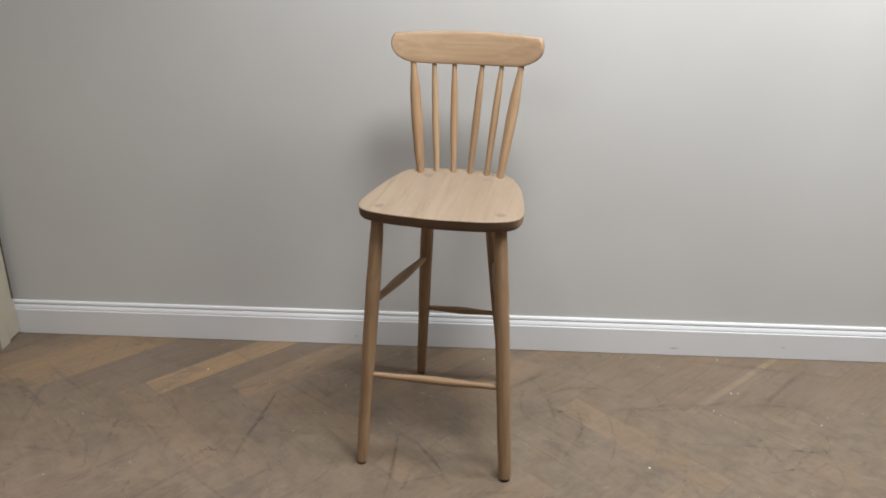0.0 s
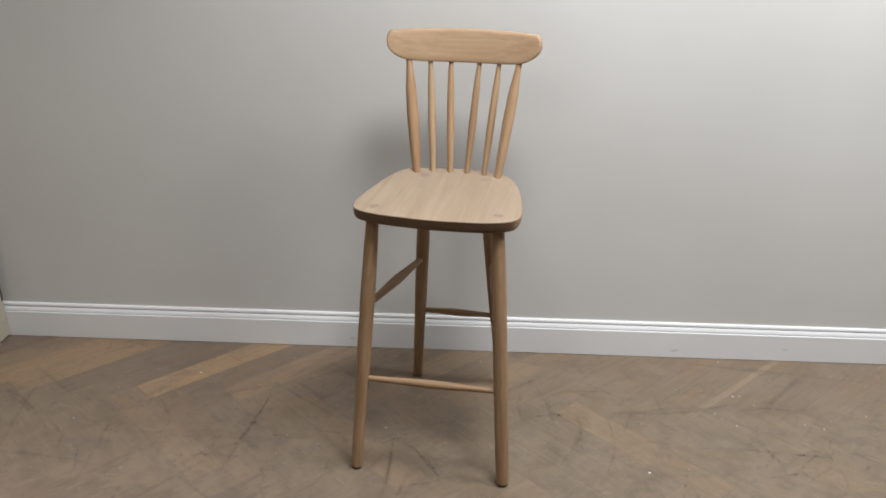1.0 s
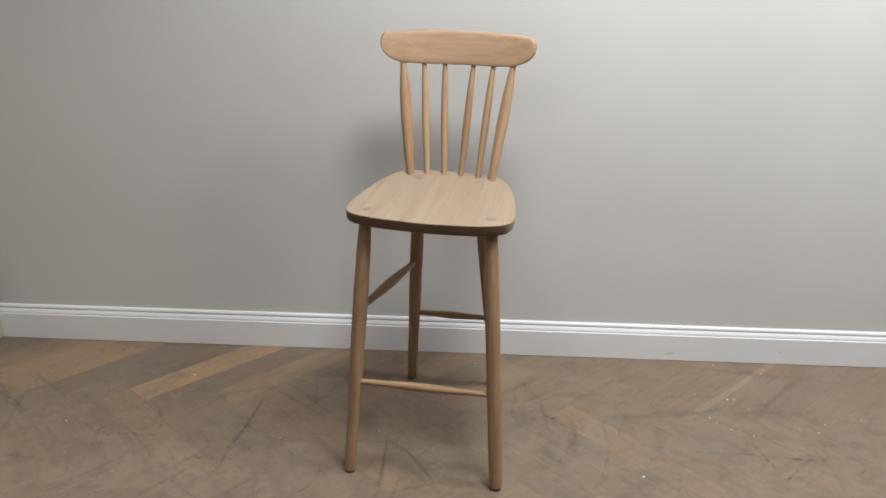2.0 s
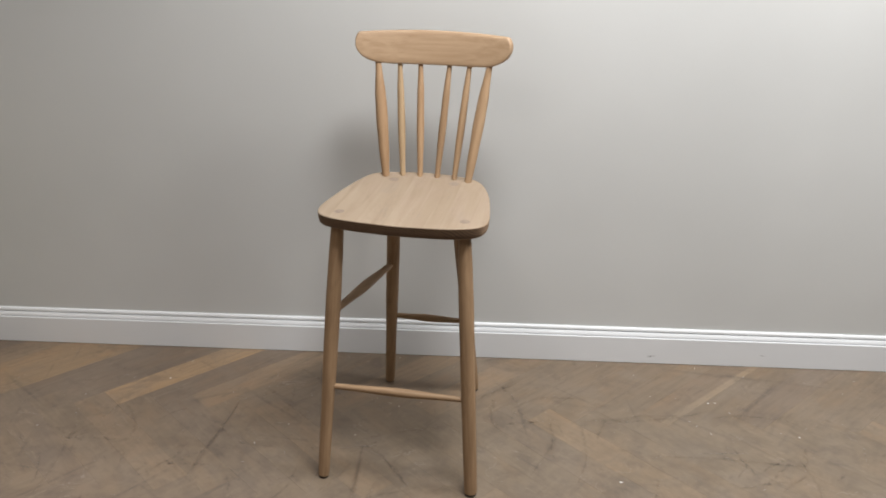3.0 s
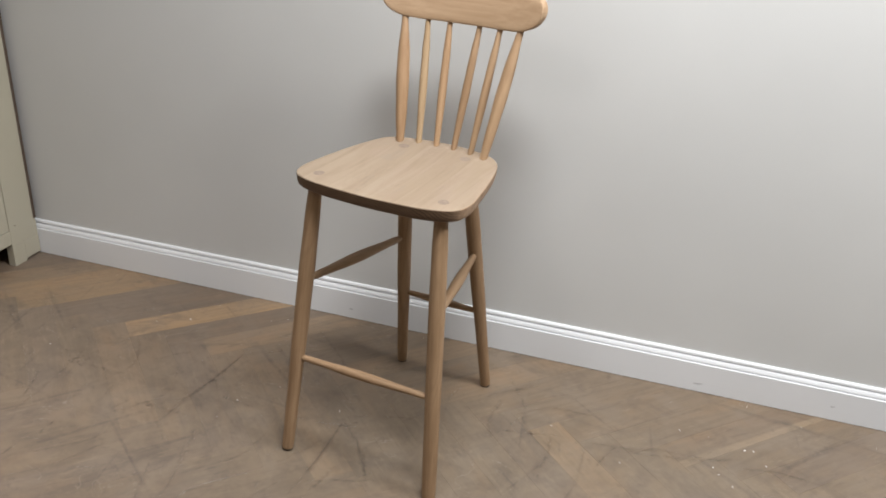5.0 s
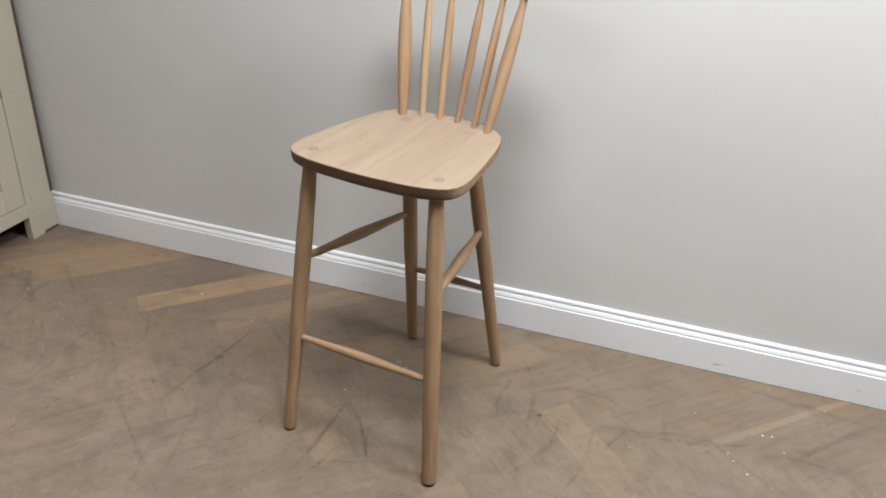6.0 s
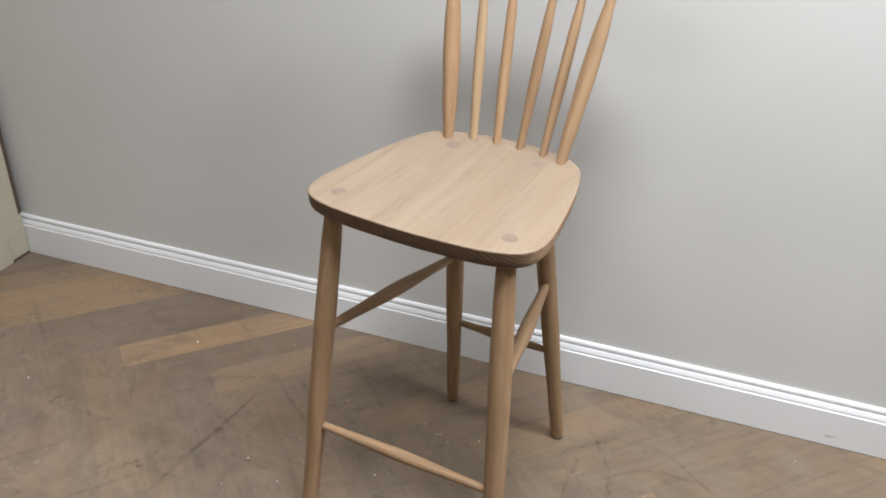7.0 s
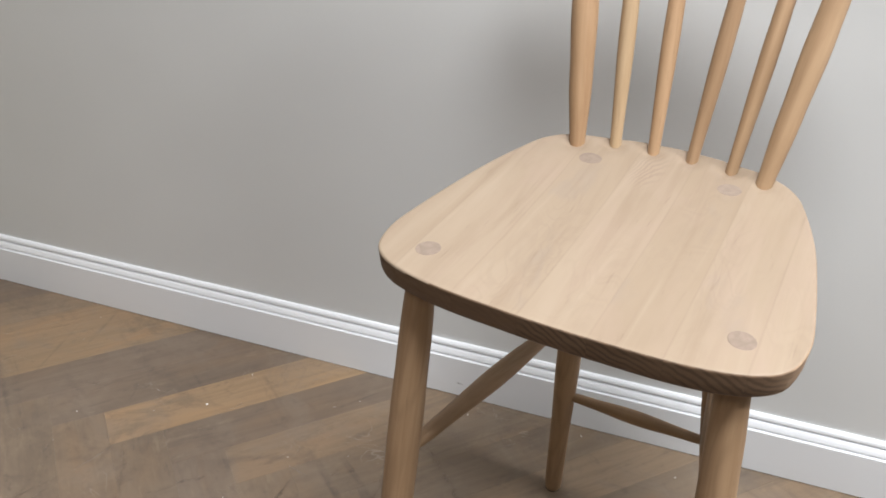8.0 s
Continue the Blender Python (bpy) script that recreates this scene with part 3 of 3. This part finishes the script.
# ---- the painted cupboard in the corner ----
def cupboard():
    cup = new("cupboard")
    FX, BACK = -1.392, WALL_Y - SKIRT_D - 0.002
    FRONT, DEEP, HIGH = -0.62, 0.46, 0.92
    cup.matrix_basis = pose(FX, BACK, 0, 0, -0.75, 0)
    tagged(cup, "cream painted wooden cupboard with framed door, on bracket feet", "cupboard")
    L = BACK - FRONT
    # own space: x = 0 is the face, y = 0 the end by the wall
    part("carcass", box(bmesh.new(), (-DEEP, -L, 0.079), (-0.0225, -0.009, HIGH - 0.025), 0.002), MAT_CREAM, cup)
    # near-black block in place of the shade in the open space underneath
    part("underside_shade", box(bmesh.new(), (-DEEP + 0.03, -L + 0.02, 0.002), (-0.150, -0.02, 0.065)), MAT_DARK, cup, "dark block standing in for the shade under the cupboard")
    part("back_panel", box(bmesh.new(), (-DEEP, -0.0085, 0.122), (-0.004, 0.006, HIGH - 0.026)), MAT_RAW, cup, "dark brown unpainted back panel")
    part("nail_hole", turned([(0, 0.0022), (0.0012, 0.0016)], 10), MAT_DARK, cup, m=pose(-0.0004, -0.088, 0.132, 0, 90, 0))
    part("top", box(bmesh.new(), (-DEEP - 0.005, -L - 0.012, HIGH - 0.025), (0.014, 0.010, HIGH), 0.004), MAT_CREAM, cup)
    STILE, RAIL = 0.112, 0.062
    part("stile", box(bmesh.new(), (-0.022, -STILE, 0.066), (0, -0.009, HIGH - 0.025), 0.0015), MAT_CREAM, cup)
    part("stile_foot", box(bmesh.new(), (-0.022, -0.0088, 0.066), (-0.001, 0, 0.121), 0.001), MAT_CREAM, cup)
    part("stile", box(bmesh.new(), (-0.022, -L, 0.066), (0, -L + STILE, HIGH - 0.025), 0.0015), MAT_CREAM, cup)
    part("bottom_rail", box(bmesh.new(), (-0.022, -L + STILE, 0.077), (0, -STILE, 0.066 + 0.055), 0.0015), MAT_CREAM, cup)
    part("upper_rail", box(bmesh.new(), (-0.022, -L + STILE, HIGH - 0.025 - RAIL), (0, -STILE, HIGH - 0.025), 0.0015), MAT_CREAM, cup)
    lo_z, hi_z = 0.066 + 0.055, HIGH - 0.025 - RAIL
    mid = -L / 2
    for a, b, hinge in ((mid + 0.0015, -STILE - 0.002, True), (-L + STILE + 0.002, mid - 0.0015, False)):
        bm = bmesh.new()
        z0, z1, w = lo_z + 0.002, hi_z - 0.002, 0.07
        box(bm, (-0.020, a, z0), (-0.001, a + w, z1), 0.0015)
        box(bm, (-0.020, b - w, z0), (-0.001, b, z1), 0.0015)
        box(bm, (-0.020, a + w, z0), (-0.001, b - w, z0 + w), 0.0015)
        box(bm, (-0.020, a + w, z1 - w), (-0.001, b - w, z1), 0.0015)
        box(bm, (-0.016, a + w, z0 + w), (-0.009, b - w, z1 - w))
        door = part("door", bm, MAT_CREAM, cup)
        for z in (0.465, 0.78):
            y = b if hinge else a
            hm = pose(-0.001, y, z)
            part("hinge", turned([(0, 0.003), (0.045, 0.003)], 12), MAT_BRASS, door, "small dull brass butt hinge", m=hm)
        ky = a + 0.03 if hinge else b - 0.03
        part("knob", turned([(0, 0.008), (0.012, 0.006), (0.016, 0.014), (0.026, 0.015), (0.030, 0.010)], 16), MAT_BRASS, door, m=pose(-0.001, ky, 0.5, 0, 90, 0))
    for y0, y1 in ((-0.112, -0.062), (-L, -L + 0.112)):
        part("foot", box(bmesh.new(), (-0.026, y0, 0.0), (0, y1, 0.066), 0.0015), MAT_CREAM, cup)
    part("foot", box(bmesh.new(), (-0.026, -0.062, 0.008), (0, 0, 0.066), 0.0015), MAT_CREAM, cup)
    part("foot", box(bmesh.new(), (-DEEP, -0.06, 0.0), (-DEEP + 0.05, 0, 0.066), 0.0015), MAT_CREAM, cup)
    part("foot", box(bmesh.new(), (-DEEP, -L, 0.0), (-DEEP + 0.05, -L + 0.06, 0.066), 0.0015), MAT_CREAM, cup)
    return cup


cupboard()


# ---- marks and flecks on the floor ----
def board_scuffs():
    """Grey rubs on the flat face of the skirting board."""
    m, nt, b = material("grey_rub", 0.6, 0.3)
    vec = object_coords(nt)
    b.inputs["Base Color"].default_value = (0.30, 0.30, 0.31, 1)
    ends = spread(nt, mathn(nt, "ABSOLUTE", mapped_x(nt, vec)), 0.2, 1.0, 1.0, 0.0)
    broken = spread(nt, noise_tex(nt, mapped(nt, vec, (0.35, 1, 1)), 3.0, 3, 0.6), 0.42, 0.62)
    link(nt, mathn(nt, "MULTIPLY", mathn(nt, "MULTIPLY", ends, broken), 0.55), b.inputs["Alpha"])
    for x, z, long, tall, lean in ((0.690, 0.025, 0.017, 0.0030, -4), (-0.30, 0.030, 0.010, 0.0022, 8), (1.02, 0.040, 0.009, 0.0020, 3)):
        bm = bmesh.new()
        rim = [bm.verts.new((math.cos(a), 0, math.sin(a))) for a in (2 * math.pi * i / 20 for i in range(20))]
        bm.faces.new(rim)
        ob = part("scuff", bm, m, BOARD, "faint grey rub")
        ob.matrix_basis = pose(x, WALL_Y - SKIRT_D - 0.0002, z, 0, lean, 0) @ Matrix.Diagonal((long, 1, tall, 1))


def mapped_x(nt, vec):
    sep = nt.nodes.new("ShaderNodeSeparateXYZ")
    link(nt, vec, sep.inputs[0])
    return sep.outputs[0]


board_scuffs()


def smear(name, colour, force, grain, ragged=1.6, lo=0.30, hi=0.70):
    """A worn-in streak that fades towards its sides and breaks up along its way."""
    m, nt, b = material(name, 0.6, 0.3)
    uv = nt.nodes.new("ShaderNodeTexCoord").outputs["UV"]
    sep = nt.nodes.new("ShaderNodeSeparateXYZ")
    link(nt, uv, sep.inputs[0])
    pos = world_coords(nt)
    wob = mathn(nt, "MULTIPLY", mathn(nt, "SUBTRACT", noise_tex(nt, pos, 55, 4, 0.65), 0.5), ragged)
    across = mathn(nt, "ABSOLUTE", mathn(nt, "ADD", sep.outputs[1], wob))
    body = mathn(nt, "ADD", mathn(nt, "MULTIPLY", spread(nt, across, 0.0, 0.30, 1.0, 0.0), 0.6), mathn(nt, "MULTIPLY", spread(nt, across, 0.0, 1.0, 1.0, 0.0), 0.4))
    side = spread(nt, mathn(nt, "ABSOLUTE", sep.outputs[1]), 0.6, 1.0, 1.0, 0.0)
    gaps = spread(nt, noise_tex(nt, pos, grain, 5, 0.7), lo, hi)
    alpha = mathn(nt, "MULTIPLY", mathn(nt, "MULTIPLY", body, side), mathn(nt, "MULTIPLY", gaps, force))
    b.inputs["Base Color"].default_value = (*colour, 1)
    link(nt, alpha, b.inputs["Alpha"])
    return m


def marks(name, label, mat, strokes, width, seed):
    """Streaks along wandering strokes, as ribbons that lie on the boards."""
    rng = random.Random(seed)
    bm = bmesh.new()
    uvs = bm.loops.layers.uv.new("uv")
    level = 0.00015 + 0.00002 * seed
    for stroke in strokes:
        level += 0.00001
        pts = [Vector(p) for p in stroke]
        ends = [2 * pts[0] - pts[1]] + pts + [2 * pts[-1] - pts[-2]]
        path = []
        for i in range(len(pts) - 1):
            p0, p1, p2, p3 = ends[i:i + 4]
            for j in range(8):
                t = j / 8
                path.append(0.5 * (2 * p1 + (p2 - p0) * t + (2 * p0 - 5 * p1 + 4 * p2 - p3) * t * t + (3 * p1 - p0 - 3 * p2 + p3) * t ** 3))
        path.append(pts[-1])
        rows, along = [], 0.0
        for k, p in enumerate(path):
            d = path[min(k + 1, len(path) - 1)] - path[max(k - 1, 0)]
            side = Vector((-d.y, d.x)).normalized()
            end = math.sin(math.pi * min(1, max(0, k / (len(path) - 1)))) ** 0.5
            w = width * (0.25 + 0.75 * end) * rng.uniform(0.8, 1.2)
            rows.append((bm.verts.new((*(p + side * w), level)), bm.verts.new((*(p - side * w), level)), along))
            along += d.length / 2
        for (a0, b0, s0), (a1, b1, s1) in zip(rows, rows[1:]):
            f = bm.faces.new((a0, b0, b1, a1))
            for loop, uv in zip(f.loops, ((s0, 1), (s0, -1), (s1, -1), (s1, 1))):
                loop[uvs].uv = uv
    ob = new(name, mesh_of(bm, name, mat))
    return tagged(ob, label, "floor marks", kind="stuff")


MAT_SCUFF = smear("dark_scuff", (0.058, 0.046, 0.038), 0.26, 22)
MAT_SCRATCH = smear("pale_scratch", (0.36, 0.33, 0.29), 0.5, 40)
marks("dark_scuffs", "dark scuffs worn into the floorboards", MAT_SCUFF, [
    ((-0.49, 0.17), (-0.50, 0.06), (-0.52, -0.09), (-0.53, -0.17)),
    ((-0.90, 0.08), (-0.88, -0.05), (-0.87, -0.16), (-0.87, -0.25)),
    ((-0.61, -0.10), (-0.53, -0.17), (-0.48, -0.22)),
    ((-0.46, -0.30), (-0.43, -0.39), (-0.40, -0.47)),
    ((-0.35, 0.36), (-0.31, 0.32)),
    ((-0.12, -0.01), (-0.12, -0.18), (-0.13, -0.29)),
    ((0.21, 0.20), (0.21, 0.13), (0.23, 0.07)),
    ((0.46, 0.14), (0.55, 0.15), (0.61, 0.17), (0.72, 0.18)),
    ((0.79, 0.17), (0.89, 0.19), (0.99, 0.18)),
    ((0.45, 0.12), (0.45, -0.02), (0.42, -0.13)),
], 0.011, 3)
marks("dark_scuffs", "dark scuffs worn into the floorboards", MAT_SCUFF, [
    ((-0.08, -0.03), (0.00, -0.16)),
    ((0.61, -0.01), (0.79, -0.01), (1.00, -0.03)),
    ((0.91, -0.13), (0.99, -0.06)),
    ((0.99, 0.00), (1.00, -0.10), (0.99, -0.16)),
    ((0.37, 0.03), (0.30, -0.12)),
    ((-0.89, -0.06), (-0.88, -0.01), (-0.85, 0.04)),
    ((-0.73, -0.46), (-0.65, -0.38), (-0.59, -0.27)),
    ((-0.38, -0.31), (-0.29, -0.21), (-0.27, -0.11)),
    ((-0.39, -0.46), (-0.38, -0.35), (-0.43, -0.20)),
    ((0.26, 0.18), (0.34, 0.24), (0.45, 0.25)),
], 0.009, 4)
MAT_HEEL = smear("heel_streak", (0.058, 0.047, 0.038), 0.33, 52, 4.2, 0.36, 0.66)
marks("heel_streaks", "fine dark heel streaks on the floorboards", MAT_HEEL, [
    ((-0.53, -0.10), (-0.51, -0.01), (-0.50, 0.06), (-0.49, 0.15)),
    ((-0.87, -0.03), (-0.84, 0.02)),
    ((-0.78, -0.16), (-0.78, -0.10)),
    ((-0.80, 0.14), (-0.76, 0.09), (-0.73, 0.03), (-0.73, -0.01)),
    ((-0.60, -0.05), (-0.57, -0.04)),
    ((-0.75, -0.09), (-0.72, -0.08), (-0.71, -0.12)),
    ((-0.44, 0.20), (-0.40, 0.23)),
    ((0.21, 0.18), (0.22, 0.24)),
    ((-0.12, -0.21), (-0.12, -0.14), (-0.12, -0.01)),
    ((-0.13, 0.01), (-0.04, -0.09), (0.02, -0.20)),
    ((0.54, 0.14), (0.67, 0.16), (0.79, 0.20)),
    ((-0.10, -0.30), (-0.07, -0.16)),
], 0.0105, 6)
marks("pale_scratches", "pale scratches on the floorboards", MAT_SCRATCH, [
    ((-0.35, -0.40), (-0.32, -0.33), (-0.24, -0.25)),
    ((-0.19, -0.03), (-0.08, -0.01)),
    ((0.73, 0.01), (0.88, 0.02)),
    ((-0.60, -0.37), (-0.56, -0.36)),
], 0.005, 5)


def stray_strokes(seed, count, shortest, longest):
    """Straight drags of a few main directions, strewn over the trodden part of the floor."""
    rng = random.Random(seed)
    out = []
    for _ in range(count):
        x, y = -1.3 + 2.6 * rng.random() ** 1.25, 0.30 - 0.95 * rng.random() ** 1.1
        y -= 0.16 * max(0.0, min(1.0, (x - 0.3) / 0.2))
        a = radians(rng.choice((88, 60, 125, 12, 40)) + rng.gauss(0, 13))
        k, bow = rng.uniform(shortest, longest), rng.uniform(-0.06, 0.06)
        dx, dy = math.cos(a) * k, math.sin(a) * k
        out.append(((x - dx, y - dy), (x - dy * bow, y + dx * bow), (x + dx, min(y + dy, 0.43))))
    return out


marks("heel_streaks", "fine dark heel streaks on the floorboards", MAT_HEEL, stray_strokes(21, 76, 0.02, 0.085), 0.0085, 7)
marks("pale_scratches", "pale scratches on the floorboards", MAT_SCRATCH, stray_strokes(22, 44, 0.01, 0.05), 0.0028, 8)


def flecks():
    rng = random.Random(5)
    spots = [(0.524, -0.12, 5), (0.815, 0.249, 4), (0.835, 0.252, 3), (-0.146, 0.032, 3), (-0.722, 0.278, 4), (-0.075, 0.19, 2), (-0.11, 0.21, 2), (0.79, 0.10, 3),
             (1.02, 0.10, 2.5), (-0.27, 0.42, 2), (0.10, 0.40, 2), (0.95, 0.40, 2.5), (1.05, 0.14, 2.5), (-0.99, 0.02, 3), (-0.40, -0.02, 2.5),
             (0.819, 0.44, 2.5), (0.66, 0.273, 2), (0.73, 0.27, 1.5), (-0.068, 0.191, 2), (-0.045, 0.174, 2), (0.745, 0.155, 2.5), (0.759, 0.133, 2.5), (0.864, 0.205, 2)]
    spots += [(rng.uniform(-1.2, 1.3), rng.uniform(-0.6, 0.44), rng.uniform(0.8, 1.8)) for _ in range(60)]
    bm = bmesh.new()
    for x, y, r in spots:
        r *= 0.0008
        k = rng.randint(5, 7)
        a0, st = rng.uniform(0, 6), rng.uniform(0.5, 1.0)
        low = [bm.verts.new((x + r * rng.uniform(0.7, 1.2) * math.cos(a0 + 6.283 * i / k), y + st * r * rng.uniform(0.7, 1.2) * math.sin(a0 + 6.283 * i / k), 0.0003)) for i in range(k)]
        tip = bm.verts.new((x, y, 0.0003 + 0.4 * r))
        for i in range(k):
            bm.faces.new((low[i], low[(i + 1) % k], tip))
    ob = new("paint_flecks", mesh_of(bm, "paint_flecks", MAT_FLECK))
    tagged(ob, "tiny white paint flecks scattered on the floorboards", "debris", kind="stuff")


flecks()


# ---- herringbone floor ----
def clip_poly(poly, lo, hi):
    for axis, bound, sign in ((0, lo[0], 1), (0, hi[0], -1), (1, lo[1], 1), (1, hi[1], -1)):
        out = []
        for p, q in zip(poly, poly[1:] + poly[:1]):
            dp, dq = sign * (p[axis] - bound), sign * (q[axis] - bound)
            if dp >= 0:
                out.append(p)
            if (dp >= 0) != (dq >= 0):
                out.append(p.lerp(q, dp / (dp - dq)))
        poly = out
        if len(poly) < 3:
            return []
    return poly


def plank_mesh(poly):
    """A board with its top edges eased, from a convex outline in its own plane."""
    bm = bmesh.new()
    c = sum(poly, Vector((0, 0))) / len(poly)
    n = len(poly)
    inner = []
    for i in range(n):
        a, p, b = poly[i - 1], poly[i], poly[(i + 1) % n]
        d = ((a - p).normalized() + (b - p).normalized())
        inner.append(p + d * 0.00018)
    top = [bm.verts.new((p.x, p.y, 0)) for p in inner]
    rim = [bm.verts.new((p.x, p.y, -0.0002)) for p in poly]
    low = [bm.verts.new((p.x, p.y, -0.014)) for p in poly]
    bm.faces.new(top)
    for i in range(n):
        j = (i + 1) % n
        bm.faces.new((top[i], rim[i], rim[j], top[j]))
        bm.faces.new((rim[i], low[i], low[j], rim[j]))
    return bm


def herringbone():
    sub = slab("floor", (X0 - T, Y0 - T, -0.10), (X1 + T, WALL_Y + T, -0.0145), MAT_DARK, "worn grey-brown oak herringbone parquet floor", "floor")
    W, L, GAP = 0.0885, 0.50, 0.00008
    r = math.sqrt(0.5)
    lo, hi = Vector((X0, Y0)), Vector((X1, WALL_Y - 0.002))
    shared, far_v, far_f = {}, [], []
    rng = random.Random(11)
    special = {("u", 1, 0): "light", ("v", 1, 0): "pale", ("u", -4, 0): "pale", ("u", -2, 0): "warm", ("u", -1, 0): "dark", ("u", 0, 0): "dark", ("u", 2, 0): "dark", ("u", 3, 0): "pale",
               ("v", 2, 0): "mid", ("v", 3, 0): "dark", ("v", 9, 0): "mid", ("v", 10, 0): "dark", ("v", 11, 0): "fawn", ("u", 8, 0): "pale", ("v", 12, 0): "mid", ("u", 13, 0): "sap", ("u", -3, 0): "warm", ("u", -5, 0): "dark", ("v", 0, 0): "mid", ("u", 4, 0): "mid"}
    for row in range(-3, 9):
        # each further row of boards lies one board's length on, towards the room
        for n in range(-60, 60):
            for way in "uv":
                u0 = -0.487 + W * (n - 1)
                v1 = 0.760 - W * (n - 1)
                u0, v1 = u0 - row * L, v1 - row * L
                if way == "u":
                    us, vs, turn = (u0, u0 + L), (v1 - W, v1), 45
                else:
                    us, vs, turn = (u0 - W, u0), (v1 - L, v1), -45
                uc, vc = sum(us) / 2, sum(vs) / 2
                x, y = (uc - vc) * r, (uc + vc) * r
                if not (lo.x - 0.3 < x < hi.x + 0.3 and lo.y - 0.3 < y < hi.y + 0.3):
                    continue
                m = Matrix.Translation((x, y, 0)) @ Matrix.Rotation(radians(turn), 4, "Z")
                inv = m.inverted()
                h, w = L / 2 - GAP / 2, W / 2 - GAP / 2
                own = [Vector((-h, -w)), Vector((h, -w)), Vector((h, w)), Vector((-h, w))]
                wide = [(m @ p.to_3d()).to_2d() for p in own]
                cut = clip_poly(wide, lo, hi)
                if len(cut) < 3:
                    continue
                area = abs(sum(p.x * q.y - q.x * p.y for p, q in zip(cut, cut[1:] + cut[:1]))) / 2
                if area < 2e-4:
                    continue
                kind = special.get((way, n, row)) or rng.choices(("mid", "dark", "pale"), (74, 14, 12))[0]
                if not (x > -1.75 and x < 1.75 and y > -1.45):
                    base = len(far_v)
                    k = len(cut)
                    far_v += [(p.x, p.y, 0.0) for p in cut] + [(p.x, p.y, -0.014) for p in cut]
                    far_f.append(tuple(range(base, base + k)))
                    far_f += [(base + i, base + k + i, base + k + (i + 1) % k, base + (i + 1) % k) for i in range(k)]
                    continue
                whole = area > 0.999 * (2 * h) * (2 * w)
                if whole:
                    if kind not in shared:
                        shared[kind] = mesh_of(plank_mesh(own), "plank", PLANK_MATS[kind])
                    me = shared[kind]
                else:
                    me = mesh_of(plank_mesh([(inv @ p.to_3d()).to_2d() for p in cut]), "plank", PLANK_MATS[kind])
                ob = new("plank", me)
                ob.parent = sub
                ob.matrix_basis = m
    me = bpy.data.meshes.new("planks_beyond")
    me.from_pydata(far_v, [], far_f)
    me.materials.append(PLANK_MATS["mid"])
    rest = new("planks_beyond", me)
    rest.parent = sub
    tagged(rest, kind="stuff")


herringbone()
